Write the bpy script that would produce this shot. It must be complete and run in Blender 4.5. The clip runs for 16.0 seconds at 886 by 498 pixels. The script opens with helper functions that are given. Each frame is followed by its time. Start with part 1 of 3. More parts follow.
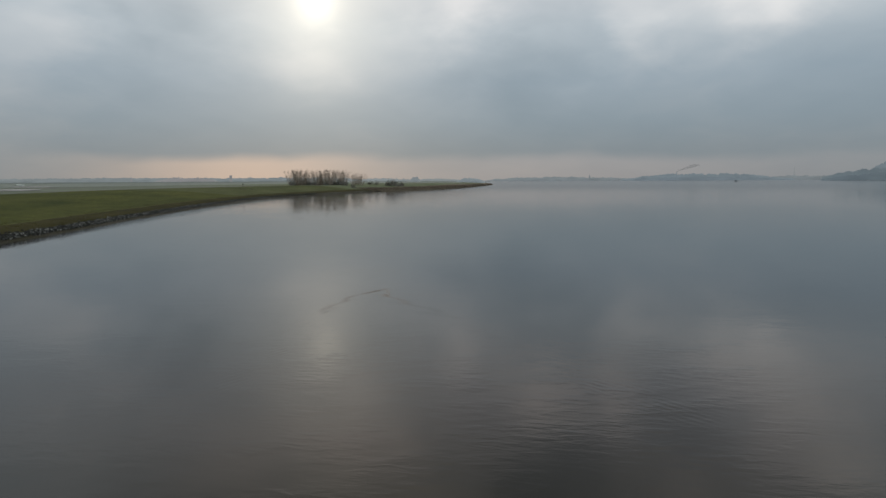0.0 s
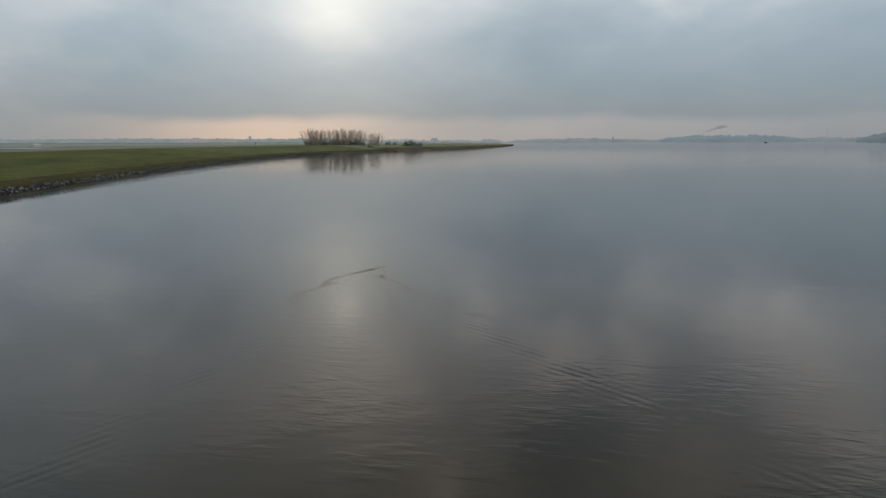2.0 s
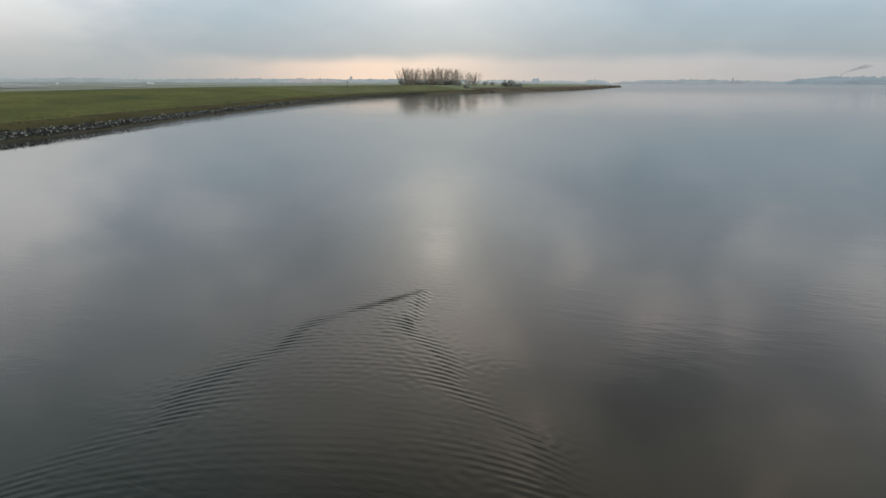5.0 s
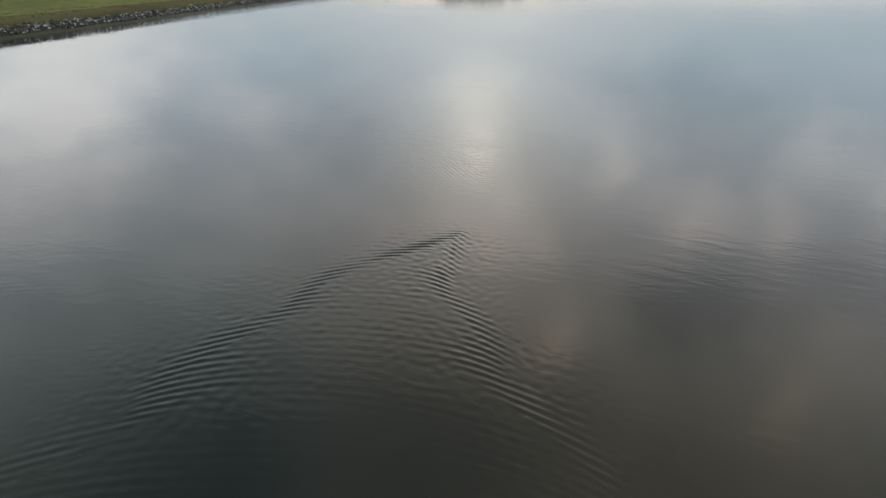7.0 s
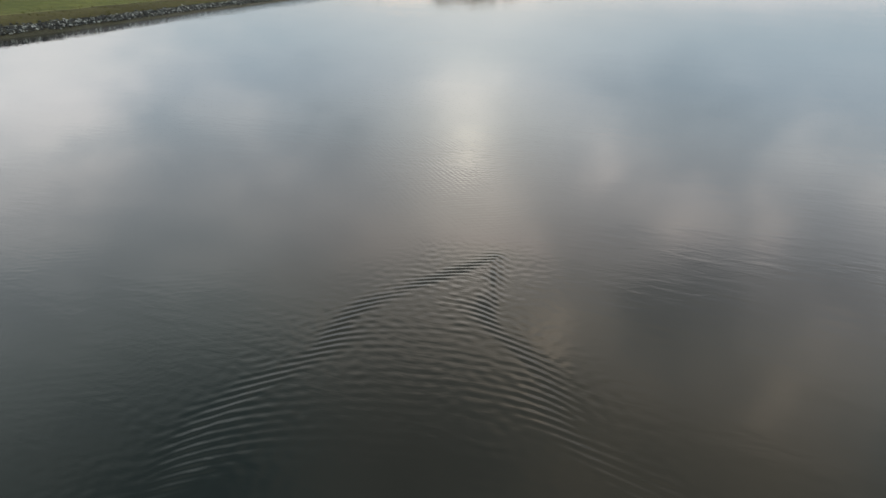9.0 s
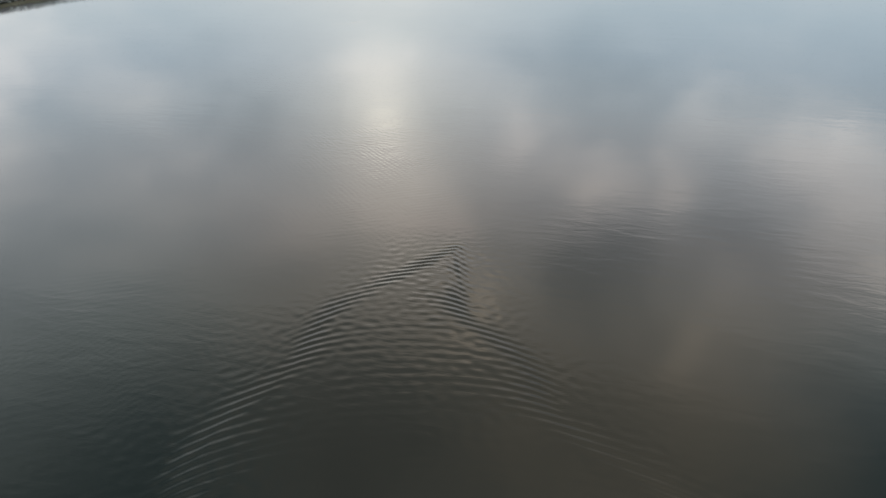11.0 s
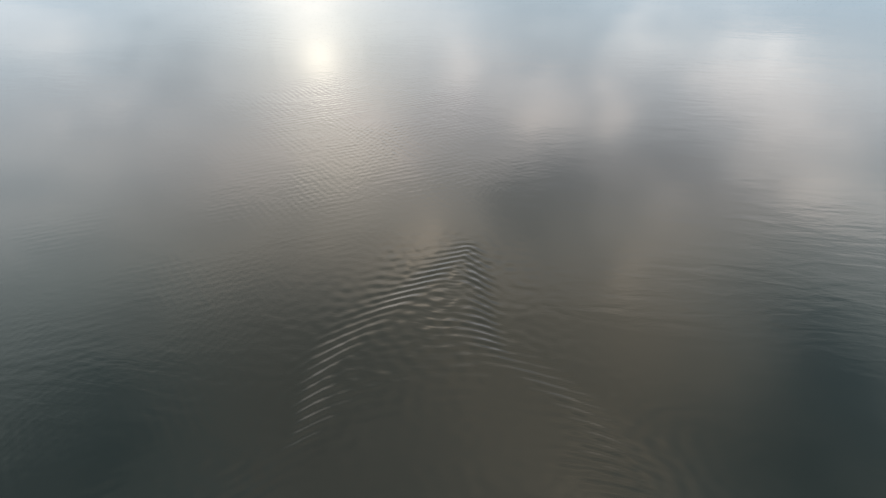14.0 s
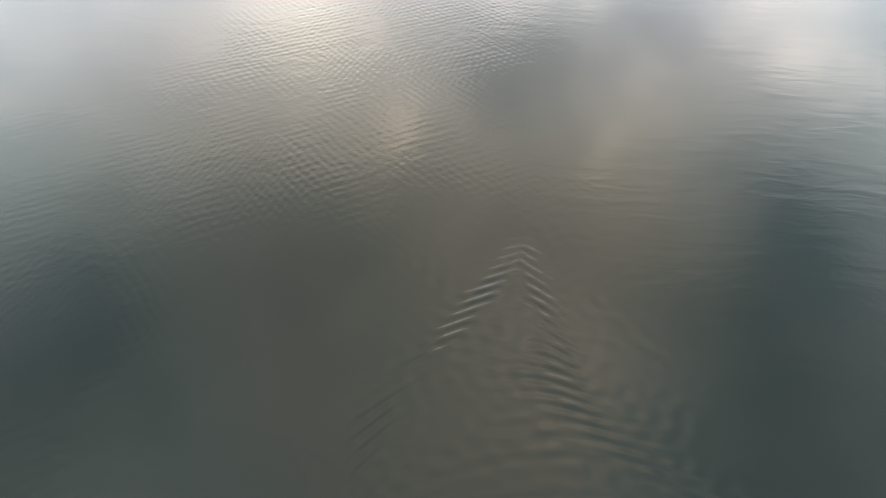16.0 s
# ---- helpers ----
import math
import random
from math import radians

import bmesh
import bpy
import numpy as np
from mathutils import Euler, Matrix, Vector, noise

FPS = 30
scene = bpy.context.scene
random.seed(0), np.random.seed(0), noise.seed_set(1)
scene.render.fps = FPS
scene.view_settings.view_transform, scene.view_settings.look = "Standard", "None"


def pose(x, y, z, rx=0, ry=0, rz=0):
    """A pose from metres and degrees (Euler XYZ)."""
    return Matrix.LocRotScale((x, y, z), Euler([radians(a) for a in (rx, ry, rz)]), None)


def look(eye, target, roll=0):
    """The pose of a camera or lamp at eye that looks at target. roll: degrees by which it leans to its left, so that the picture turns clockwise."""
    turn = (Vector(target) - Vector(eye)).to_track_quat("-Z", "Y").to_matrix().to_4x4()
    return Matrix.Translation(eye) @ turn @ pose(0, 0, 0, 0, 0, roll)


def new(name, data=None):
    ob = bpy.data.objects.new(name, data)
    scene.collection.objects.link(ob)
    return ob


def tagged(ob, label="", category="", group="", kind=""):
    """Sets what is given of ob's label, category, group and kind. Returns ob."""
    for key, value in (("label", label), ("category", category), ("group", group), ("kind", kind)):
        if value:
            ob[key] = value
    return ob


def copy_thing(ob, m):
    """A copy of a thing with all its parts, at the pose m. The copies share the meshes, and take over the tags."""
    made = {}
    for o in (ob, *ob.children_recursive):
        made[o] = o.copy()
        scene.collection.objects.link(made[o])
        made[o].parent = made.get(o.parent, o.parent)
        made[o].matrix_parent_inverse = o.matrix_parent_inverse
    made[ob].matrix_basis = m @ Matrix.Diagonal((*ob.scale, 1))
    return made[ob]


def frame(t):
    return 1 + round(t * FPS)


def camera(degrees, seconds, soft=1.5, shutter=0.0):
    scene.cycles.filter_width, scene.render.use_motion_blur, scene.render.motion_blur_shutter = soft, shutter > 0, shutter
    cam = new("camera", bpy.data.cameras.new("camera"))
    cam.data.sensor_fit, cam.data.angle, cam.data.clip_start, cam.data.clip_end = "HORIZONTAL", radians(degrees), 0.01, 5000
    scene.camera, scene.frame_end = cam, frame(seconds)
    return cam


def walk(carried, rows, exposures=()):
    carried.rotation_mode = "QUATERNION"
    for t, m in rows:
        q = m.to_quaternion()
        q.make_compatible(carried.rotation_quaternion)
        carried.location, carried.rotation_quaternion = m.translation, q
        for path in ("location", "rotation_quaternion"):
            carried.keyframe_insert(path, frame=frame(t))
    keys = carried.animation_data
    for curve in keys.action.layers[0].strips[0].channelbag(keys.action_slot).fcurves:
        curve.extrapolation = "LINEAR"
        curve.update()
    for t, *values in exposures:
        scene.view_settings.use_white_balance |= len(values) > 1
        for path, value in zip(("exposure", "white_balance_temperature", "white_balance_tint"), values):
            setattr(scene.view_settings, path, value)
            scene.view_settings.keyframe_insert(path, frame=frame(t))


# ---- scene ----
# ---- camera and its flight ----
cam = camera(73.52, 16.0, soft=1.5)
# seconds, x, y, z, turn to the right, tilt down, lean (degrees)
PATH = [
    (0.0, -0.000, 0.000, 8.350, -1.073, 6.668, -0.297),
    (0.5, 0.010, 2.707, 7.999, -1.709, 6.658, -0.233),
    (1.0, 0.045, 5.379, 7.730, -2.294, 7.026, -0.214),
    (1.5, 0.086, 8.091, 7.531, -2.731, 8.696, -0.241),
    (2.0, 0.057, 10.968, 7.288, -2.971, 10.309, -0.189),
    (2.5, 0.048, 14.120, 7.136, -3.443, 11.699, -0.149),
    (3.0, 0.023, 17.352, 7.087, -4.588, 11.812, -0.127),
    (3.2, -0.001, 18.623, 7.053, -5.438, 11.820, -0.106),
    (5.3, -0.798, 28.466, 6.328, -13.191, 17.224, 0.042),
    (5.5, -0.853, 28.870, 6.264, -13.750, 18.398, 0.056),
    (6.0, -0.978, 29.725, 6.249, -14.966, 21.483, 0.124),
    (6.5, -1.179, 30.303, 6.417, -15.721, 23.980, 0.211),
    (7.0, -1.478, 30.659, 6.539, -16.086, 25.206, 0.254),
    (7.5, -1.824, 30.917, 6.582, -16.279, 25.274, 0.305),
    (8.0, -2.225, 31.232, 6.550, -16.336, 25.255, 0.350),
    (8.5, -2.631, 31.611, 6.502, -16.421, 25.205, 0.371),
    (9.0, -2.971, 31.684, 6.557, -15.067, 25.199, 0.411),
    (9.2, -3.098, 31.688, 6.587, -14.454, 25.179, 0.418),
    (11.3, -4.066, 31.499, 7.027, -5.639, 27.984, 0.110),
    (11.5, -4.197, 31.634, 7.035, -4.916, 28.413, 0.094),
    (12.0, -4.470, 32.033, 7.051, -3.612, 29.489, 0.046),
    (12.5, -4.739, 32.505, 7.025, -2.616, 30.362, 0.018),
    (13.0, -5.003, 33.069, 7.011, -1.883, 31.195, 0.002),
    (13.5, -5.251, 33.723, 7.015, -1.335, 32.269, -0.014),
    (14.0, -5.513, 34.447, 7.014, -1.014, 33.522, -0.020),
    (14.5, -5.767, 35.203, 6.949, -0.861, 35.734, -0.012),
    (15.0, -6.079, 36.081, 6.944, -0.637, 38.957, -0.007),
    (15.5, -6.382, 37.059, 6.996, -0.033, 42.132, -0.002),
    (16.0, -6.706, 38.080, 7.062, 1.722, 45.114, 0.002),
]
EXPOSURES = [(0.0, -0.01), (1.5, 0.09), (3.0, 0.39), (5.5, 0.77), (7.0, 1.17), (9.2, 1.24), (11.3, 1.44), (12.5, 1.66), (14.5, 2.14), (16.0, 2.74)]
walk(cam, [(t, pose(x, y, z, 90 - tilt, 0, -turn) @ pose(0, 0, 0, 0, 0, lean)) for t, x, y, z, turn, tilt, lean in PATH], EXPOSURES)

# ---- node helpers ----


class Nodes:
    """Short writing for node trees."""

    def __init__(self, tree):
        self.tree = tree
        tree.nodes.clear()

    def add(self, kind, **values):
        node = self.tree.nodes.new(kind)
        for key, value in values.items():
            setattr(node, key, value)
        return node

    def put(self, socket, value):
        if isinstance(value, bpy.types.NodeSocket):
            self.tree.links.new(value, socket)
        else:
            socket.default_value = value

    def math(self, op, a, b=0.0, c=0.0, clamp=False):
        node = self.add("ShaderNodeMath", operation=op, use_clamp=clamp)
        for socket, value in zip(node.inputs, (a, b, c)):
            self.put(socket, value)
        return node.outputs[0]

    def vec(self, op, a, b=(0, 0, 0)):
        node = self.add("ShaderNodeVectorMath", operation=op)
        self.put(node.inputs[0], a)
        self.put(node.inputs[1], b)
        return node.outputs[0]

    def noise(self, vector, scale, detail=3.0, rough=0.55, distort=0.0):
        node = self.add("ShaderNodeTexNoise")
        self.put(node.inputs["Vector"], vector)
        node.inputs["Scale"].default_value = scale
        node.inputs["Detail"].default_value = detail
        node.inputs["Roughness"].default_value = rough
        node.inputs["Distortion"].default_value = distort
        return node.outputs["Fac"]

    def ramp(self, fac, stops):
        node = self.add("ShaderNodeValToRGB")
        self.put(node.inputs[0], fac)
        while len(node.color_ramp.elements) < len(stops):
            node.color_ramp.elements.new(0.5)
        for element, (place, colour) in zip(node.color_ramp.elements, stops):
            element.position, element.color = place, (*colour, 1)
        return node.outputs[0]

    def mix(self, fac, a, b, blend="MIX"):
        node = self.add("ShaderNodeMix", data_type="RGBA", blend_type=blend)
        self.put(node.inputs[0], fac)
        self.put(node.inputs[6], a)
        self.put(node.inputs[7], b)
        return node.outputs[2]

    def fit(self, value, a, b, c, d):
        node = self.add("ShaderNodeMapRange", interpolation_type="SMOOTHSTEP")
        for socket, v in zip(node.inputs, (value, a, b, c, d)):
            self.put(socket, v)
        return node.outputs[0]

    def scaled(self, colour, factor):
        node = self.add("ShaderNodeVectorMath", operation="SCALE")
        self.put(node.inputs[0], colour)
        self.put(node.inputs[3], factor)
        return node.outputs[0]


# ---- sky: low winter overcast, the sun a bright patch behind cloud ----
SUN_AZ, SUN_EL = -12.6, 15.2
world = bpy.data.worlds.new("overcast_sky")
scene.world = world
world.use_nodes = True
w = Nodes(world.node_tree)
way = w.add("ShaderNodeTexCoord").outputs["Generated"]
split = w.add("ShaderNodeSeparateXYZ")
w.put(split.inputs[0], way)
sx, sy, sz = split.outputs
up = w.math("MAXIMUM", sz, 0.0)
el = w.math("MULTIPLY", w.math("ARCSINE", up), 57.29578)
az = w.math("MULTIPLY", w.math("ARCTAN2", sx, sy), 57.29578)
# cloud deck seen in perspective
depth = w.math("ADD", up, 0.34)
combine = w.add("ShaderNodeCombineXYZ")
w.put(combine.inputs[0], w.math("DIVIDE", sx, depth))
w.put(combine.inputs[1], w.math("DIVIDE", sy, depth))
deck = combine.outputs[0]
grey = w.ramp(w.math("DIVIDE", el, 90.0), [
    (0.0, (0.222, 0.252, 0.272)), (0.03, (0.228, 0.271, 0.303)), (0.06, (0.260, 0.321, 0.368)), (0.10, (0.328, 0.399, 0.458)),
    (0.15, (0.460, 0.525, 0.575)), (0.20, (0.575, 0.61, 0.645)), (0.27, (0.71, 0.71, 0.715)), (0.34, (0.665, 0.685, 0.66)), (0.44, (0.455, 0.480, 0.448)),
    (0.50, (0.438, 0.462, 0.424)), (0.60, (0.510, 0.536, 0.490)), (1.0, (0.52, 0.54, 0.49))])
puffs = w.fit(w.noise(deck, 2.1, 2.0, 0.45, 0.3), 0.25, 0.75, 0.86, 1.14)
wisps = w.fit(w.noise(deck, 7.0, 3.0, 0.5, 0.5), 0.25, 0.75, 0.95, 1.05)
tone = w.math("MULTIPLY", puffs, wisps)
tone = w.math("ADD", 1.0, w.math("MULTIPLY", w.math("SUBTRACT", tone, 1.0), w.fit(el, 2.0, 22.0, 0.20, 0.9)))


warp = w.add("ShaderNodeTexNoise")
w.put(warp.inputs["Vector"], deck)
warp.inputs["Scale"].default_value, warp.inputs["Detail"].default_value = 5.5, 4.0
bend = w.add("ShaderNodeSeparateColor")
w.put(bend.inputs[0], warp.outputs["Color"])
ragged_az = w.math("ADD", az, w.math("MULTIPLY", w.math("SUBTRACT", bend.outputs[0], 0.5), 10.0))
ragged_el = w.math("ADD", el, w.math("MULTIPLY", w.math("MULTIPLY", w.math("SUBTRACT", bend.outputs[1], 0.5), 8.0), w.fit(el, 3.0, 12.0, 0.0, 1.0)))


def cloud(azimuth, height, wide, tall, ragged=False):
    """A soft patch of thinner or thicker cloud: 1 in its middle."""
    a = w.math("DIVIDE", w.math("SUBTRACT", ragged_az if ragged else az, azimuth), wide)
    e = w.math("DIVIDE", w.math("SUBTRACT", ragged_el if ragged else el, height), tall)
    r = w.math("ADD", w.math("MULTIPLY", a, a), w.math("MULTIPLY", e, e))
    return w.math("EXPONENT", w.math("MULTIPLY", r, -1.0))


# thinner and thicker places of the deck: azimuth, height, half width, half height, amount
THIN = [
    (-50, 10.5, 9, 5, 0.58), (-14.2, 10, 5, 2.4, 0.16), (-10, 23.5, 6, 5, 0.30), (-4, 24.6, 2.6, 2.2, 0.16), (-3.6, 33.6, 2.4, 2.2, 0.42),
    (1, 17, 3.4, 2.6, 0.28), (8.2, 20, 3.2, 3.0, 0.28), (15.4, 19.4, 3.4, 2.8, 0.34), (16.5, 13, 2.6, 2.8, 0.18), (26.8, 14.8, 5, 3, 0.30),
    (31, 18, 5.5, 2.8, 0.25), (35.5, 23.4, 5, 2.6, 0.36), (19.8, 34.6, 2.2, 2.2, 0.20), (-35, 20.8, 5, 3.2, 0.14), (-35.5, 11.3, 4, 3, 0.14)]
WIDE_THIN = [(0, 35, 30, 9, 0.20), (-46, 5, 9, 4, 0.26), (-47, 19, 8, 4, 0.10), (-1, 14.5, 5, 3, 0.12), (-37, 32, 8, 5, 0.10), (24, 38, 9, 6, 0.22), (20, 53, 16, 11, 0.30)]
THICK = [
    (10, 27, 8, 4.2, -0.30), (24, 24.6, 5, 3, -0.26), (41, 36, 9, 7, -0.36), (5.5, 9, 6, 4, -0.10), (-26, 14, 5, 6, -0.15), (-40, 12, 3, 4, -0.12),
    (6.4, 31.5, 4.5, 4, -0.14), (-10, 41.5, 8, 4, -0.12), (-23, 47, 14, 8, -0.14), (-50, 44, 15, 11, -0.36), (52, 51, 14, 10, -0.40), (-55, 26, 7, 5, -0.20)]
CLOUDS = THIN + WIDE_THIN + THICK
for azimuth, height, wide, tall, amount in CLOUDS:
    tone = w.math("ADD", tone, w.math("MULTIPLY", cloud(azimuth, height, wide, tall, True), amount))
tone = w.math("MAXIMUM", tone, 0.2)
clouds = w.scaled(grey, tone)
# towards the sides and overhead the deck is colder, under the sun browner
aside = w.math("MULTIPLY", w.fit(w.math("ABSOLUTE", w.math("ADD", ragged_az, -2.0)), 20.0, 46.0, 0.0, 1.0), w.fit(el, 13.0, 26.0, 0.0, 1.0))
clouds = w.vec("MULTIPLY", clouds, w.mix(aside, w.mix(w.fit(el, 19.0, 33.0, 0.0, 1.0), (1.0, 0.995, 0.99, 1), (1.055, 0.985, 0.93, 1)), (0.905, 0.985, 1.0, 1)))
# thin places let warmer light through
clouds = w.vec("ADD", clouds, w.scaled((0.250, 0.070, -0.075), w.math("MAXIMUM", w.math("SUBTRACT", tone, 1.0), w.math("MULTIPLY", w.math("SUBTRACT", tone, 1.0), 0.45))))
# the lit strip under the deck, warm below the sun
strip_el = w.math("ADD", el, w.fit(w.noise(deck, 1.3, 3.0), 0.3, 0.7, -0.35, 0.35))
strip = w.fit(strip_el, 1.5, 2.7, 1.0, 0.0)
warm = w.math("MULTIPLY", strip, cloud(-19.5, 1.0, 11, 40))
pale = w.math("MULTIPLY", strip, cloud(10, 1.0, 25, 40))
clouds = w.vec("ADD", clouds, w.scaled((0.275, 0.150, 0.068), warm))
clouds = w.vec("ADD", clouds, w.scaled((0.088, 0.056, 0.042), pale))
# the sun through the cloud
for wide, tall, rise, colour in ((1.8, 1.65, 0.5, (0.40, 0.355, 0.275)), (3.4, 4.8, -1.8, (0.085, 0.073, 0.053)), (6.4, 6.8, -1.0, (0.155, 0.133, 0.096)), (7.5, 7.5, 6.0, (0.27, 0.238, 0.175)), (15.0, 9.0, -6.0, (0.065, 0.055, 0.045))):
    clouds = w.vec("ADD", clouds, w.scaled(colour, cloud(SUN_AZ, SUN_EL + rise, wide, tall)))
clear = w.add("ShaderNodeTexSky", sky_type="NISHITA", sun_disc=False, sun_elevation=radians(SUN_EL), sun_rotation=radians(SUN_AZ))
sky = w.vec("ADD", w.scaled(clouds, 0.96), w.scaled(clear.outputs[0], 0.0014))
background = w.add("ShaderNodeBackground")
w.put(background.inputs[0], sky)
background.inputs[1].default_value = 1.0
w.put(w.add("ShaderNodeOutputWorld").inputs[0], background.outputs[0])

sun = new("sun", bpy.data.lights.new("sun", "SUN"))
sun.data.energy, sun.data.angle, sun.data.color = 0.0006, radians(8.0), (1.0, 0.95, 0.86)
a, e = radians(SUN_AZ), radians(SUN_EL)
sun.matrix_world = look((0, 0, 60), (-60 * math.sin(a) * math.cos(e), -60 * math.cos(a) * math.cos(e), 60 - 60 * math.sin(e)))

# ---- materials ----


def material(name, rough=0.8, colour=None, metal=0.0):
    mat = bpy.data.materials.new(name)
    mat.use_nodes = True
    n = Nodes(mat.node_tree)
    shader = n.add("ShaderNodeBsdfPrincipled")
    shader.inputs["Roughness"].default_value = rough
    shader.inputs["Metallic"].default_value = metal
    if colour:
        shader.inputs["Base Color"].default_value = (*colour, 1)
    n.put(n.add("ShaderNodeOutputMaterial").inputs[0], shader.outputs[0])
    return mat, n, shader


def bump(n, shader, height, distance):
    node = n.add("ShaderNodeBump")
    node.inputs["Strength"].default_value = 1.0
    node.inputs["Distance"].default_value = distance
    n.put(node.inputs["Height"], height)
    n.put(shader.inputs["Normal"], node.outputs[0])


def stretched(n, x, y, z, turn=0.0):
    where = n.add("ShaderNodeNewGeometry").outputs["Position"]
    node = n.add("ShaderNodeMapping", vector_type="TEXTURE")
    node.inputs["Scale"].default_value = (1 / x, 1 / y, 1 / z)
    node.inputs["Rotation"].default_value = (0, 0, radians(turn))
    n.put(node.inputs[0], where)
    return node.outputs[0]


def surface(name, colours, scale, rough=0.85, relief=0.0, relief_scale=3.0, stretch=(1, 1, 1), turn=0.0, fine=0.25, sheen=0.12):
    """A mottled surface: broad patches in three colours, finer grain on top, and relief."""
    mat, n, shader = material(name, rough)
    shader.inputs["Specular IOR Level"].default_value = sheen
    where = stretched(n, *stretch, turn)
    broad = n.noise(where, scale, 5.0, 0.6)
    colour = n.ramp(broad, [(0.3, colours[0]), (0.5, colours[1]), (0.7, colours[2])])
    grain = n.noise(stretched(n, 1, 1, 1), scale * 14, 3.0, 0.65)
    colour = n.scaled(colour, n.fit(grain, 0.25, 0.75, 1 - fine, 1 + fine))
    n.put(shader.inputs["Base Color"], colour)
    if relief:
        bump(n, shader, n.noise(stretched(n, 1, 1, 1), relief_scale, 4.0, 0.6), relief)
    return mat


def water_material():
    mat, n, shader = material("lake_water", 0.02, (0.0012, 0.0024, 0.0020))
    shader.inputs["IOR"].default_value = 1.333
    # cat's-paws: small ripples that come and go in patches
    patch = n.fit(n.noise(stretched(n, 0.06, 0.16, 1, -10), 1.0, 3.0, 0.6, 0.5), 0.42, 0.66, 0.0, 1.0)
    place = n.add("ShaderNodeNewGeometry").outputs["Position"]

    def breath(x, y, reach):
        away = n.add("ShaderNodeVectorMath", operation="DISTANCE")
        n.put(away.inputs[0], place)
        away.inputs[1].default_value = (x, y, 0)
        return n.fit(away.outputs["Value"], reach * 0.3, reach, 1.0, 0.0)

    crossed = n.math("MAXIMUM", n.math("MAXIMUM", breath(-9.0, 51.0, 9.0), breath(-8.0, 55.5, 5.5)), n.math("MAXIMUM", n.math("MULTIPLY", breath(-13.0, 41.0, 8.0), 0.45), n.math("MULTIPLY", breath(-12.0, 46.5, 7.0), 0.55)))
    long_swell = n.math("MAXIMUM", n.math("MULTIPLY", breath(5.0, 52.0, 12.0), 0.7), n.math("MAXIMUM", breath(8.0, 24.0, 9.0), breath(-3.0, 27.0, 7.0)))
    glitter = breath(-8.3, 53.5, 5.0)
    small = n.noise(stretched(n, 1.0, 3.4, 1, -8), 1.0, 3.0, 0.5, 0.6)
    cross = n.noise(stretched(n, 1.8, 5.2, 1, 34), 1.0, 2.0, 0.5, 0.3)
    slant = n.noise(stretched(n, 1.8, 5.4, 1, -42), 1.0, 2.0, 0.5, 0.4)
    fine = n.noise(stretched(n, 4.5, 8.0, 1, -5), 1.0, 2.0, 0.5, 0.3)
    calm = n.noise(stretched(n, 0.22, 0.5, 1, 5), 1.0, 2.0, 0.5)
    gaps = n.fit(n.noise(stretched(n, 0.22, 0.5, 1, 14), 1.0, 2.0, 0.5), 0.38, 0.62, 0.15, 1.0)
    level = n.math("ADD", n.math("ADD", n.math("MULTIPLY", patch, 0.45), 0.10), n.math("MULTIPLY", n.math("MULTIPLY", long_swell, gaps), 0.52))
    # the open lake beyond is ruffled all over
    apart = n.add("ShaderNodeSeparateXYZ")
    n.put(apart.inputs[0], place)
    level = n.math("ADD", level, n.fit(apart.outputs[1], 110.0, 320.0, 0.0, 0.9))
    # a lapping edge along the dyke
    lap = n.math("ADD", n.math("ADD", apart.outputs[0], 54.0), n.math("MULTIPLY", apart.outputs[1], 0.12))
    lap = n.math("MULTIPLY", n.fit(lap, 1.0, 9.0, 1.0, 0.0), n.fit(apart.outputs[1], 150.0, 220.0, 1.0, 0.2))
    level = n.math("ADD", level, n.math("MULTIPLY", lap, 1.1))
    # ruffled water short of the calm where the swimmer is
    level = n.math("ADD", level, n.math("MULTIPLY", n.math("MULTIPLY", n.fit(apart.outputs[1], 27.0, 37.0, 1.0, 0.0), gaps), 0.60))
    # a thin streak of ripples far out
    across = n.math("ABSOLUTE", n.math("SUBTRACT", n.math("MULTIPLY", n.math("ADD", apart.outputs[0], 20.4), 0.75), n.math("MULTIPLY", n.math("SUBTRACT", apart.outputs[1], 91.0), 0.66)))
    along = n.math("ABSOLUTE", n.math("ADD", n.math("MULTIPLY", n.math("ADD", apart.outputs[0], 20.4), 0.66), n.math("MULTIPLY", n.math("SUBTRACT", apart.outputs[1], 91.0), 0.75)))
    level = n.math("ADD", level, n.math("MULTIPLY", n.math("MULTIPLY", n.fit(across, 0.1, 0.7, 1.0, 0.0), n.fit(along, 1.2, 3.2, 1.0, 0.0)), 1.2))
    ripples = n.math("MULTIPLY", small, level)
    trains = []
    for turn, scale in ((24, 1.55), (-52, 1.85), (68, 2.1)):
        band = n.add("ShaderNodeTexWave", wave_type="BANDS", bands_direction="Y", wave_profile="SIN")
        n.put(band.inputs["Vector"], stretched(n, 1, 1, 1, turn))
        for key, value in (("Scale", scale), ("Distortion", 3.4), ("Detail", 2.0), ("Detail Scale", 0.7), ("Detail Roughness", 0.5)):
            band.inputs[key].default_value = value
        come = n.fit(n.noise(stretched(n, 0.5, 0.5, 1, turn + 20), 1.0, 1.0, 0.5), 0.38, 0.62, 0.0, 1.0)
        trains.append(n.math("MULTIPLY", band.outputs["Fac"], come))
    trains = n.math("ADD", trains[0], n.math("ADD", trains[1], n.math("MULTIPLY", trains[2], 0.6)))
    both = n.math("ADD", n.math("MULTIPLY", n.math("ADD", cross, slant), 0.40), n.math("MULTIPLY", trains, 0.15))
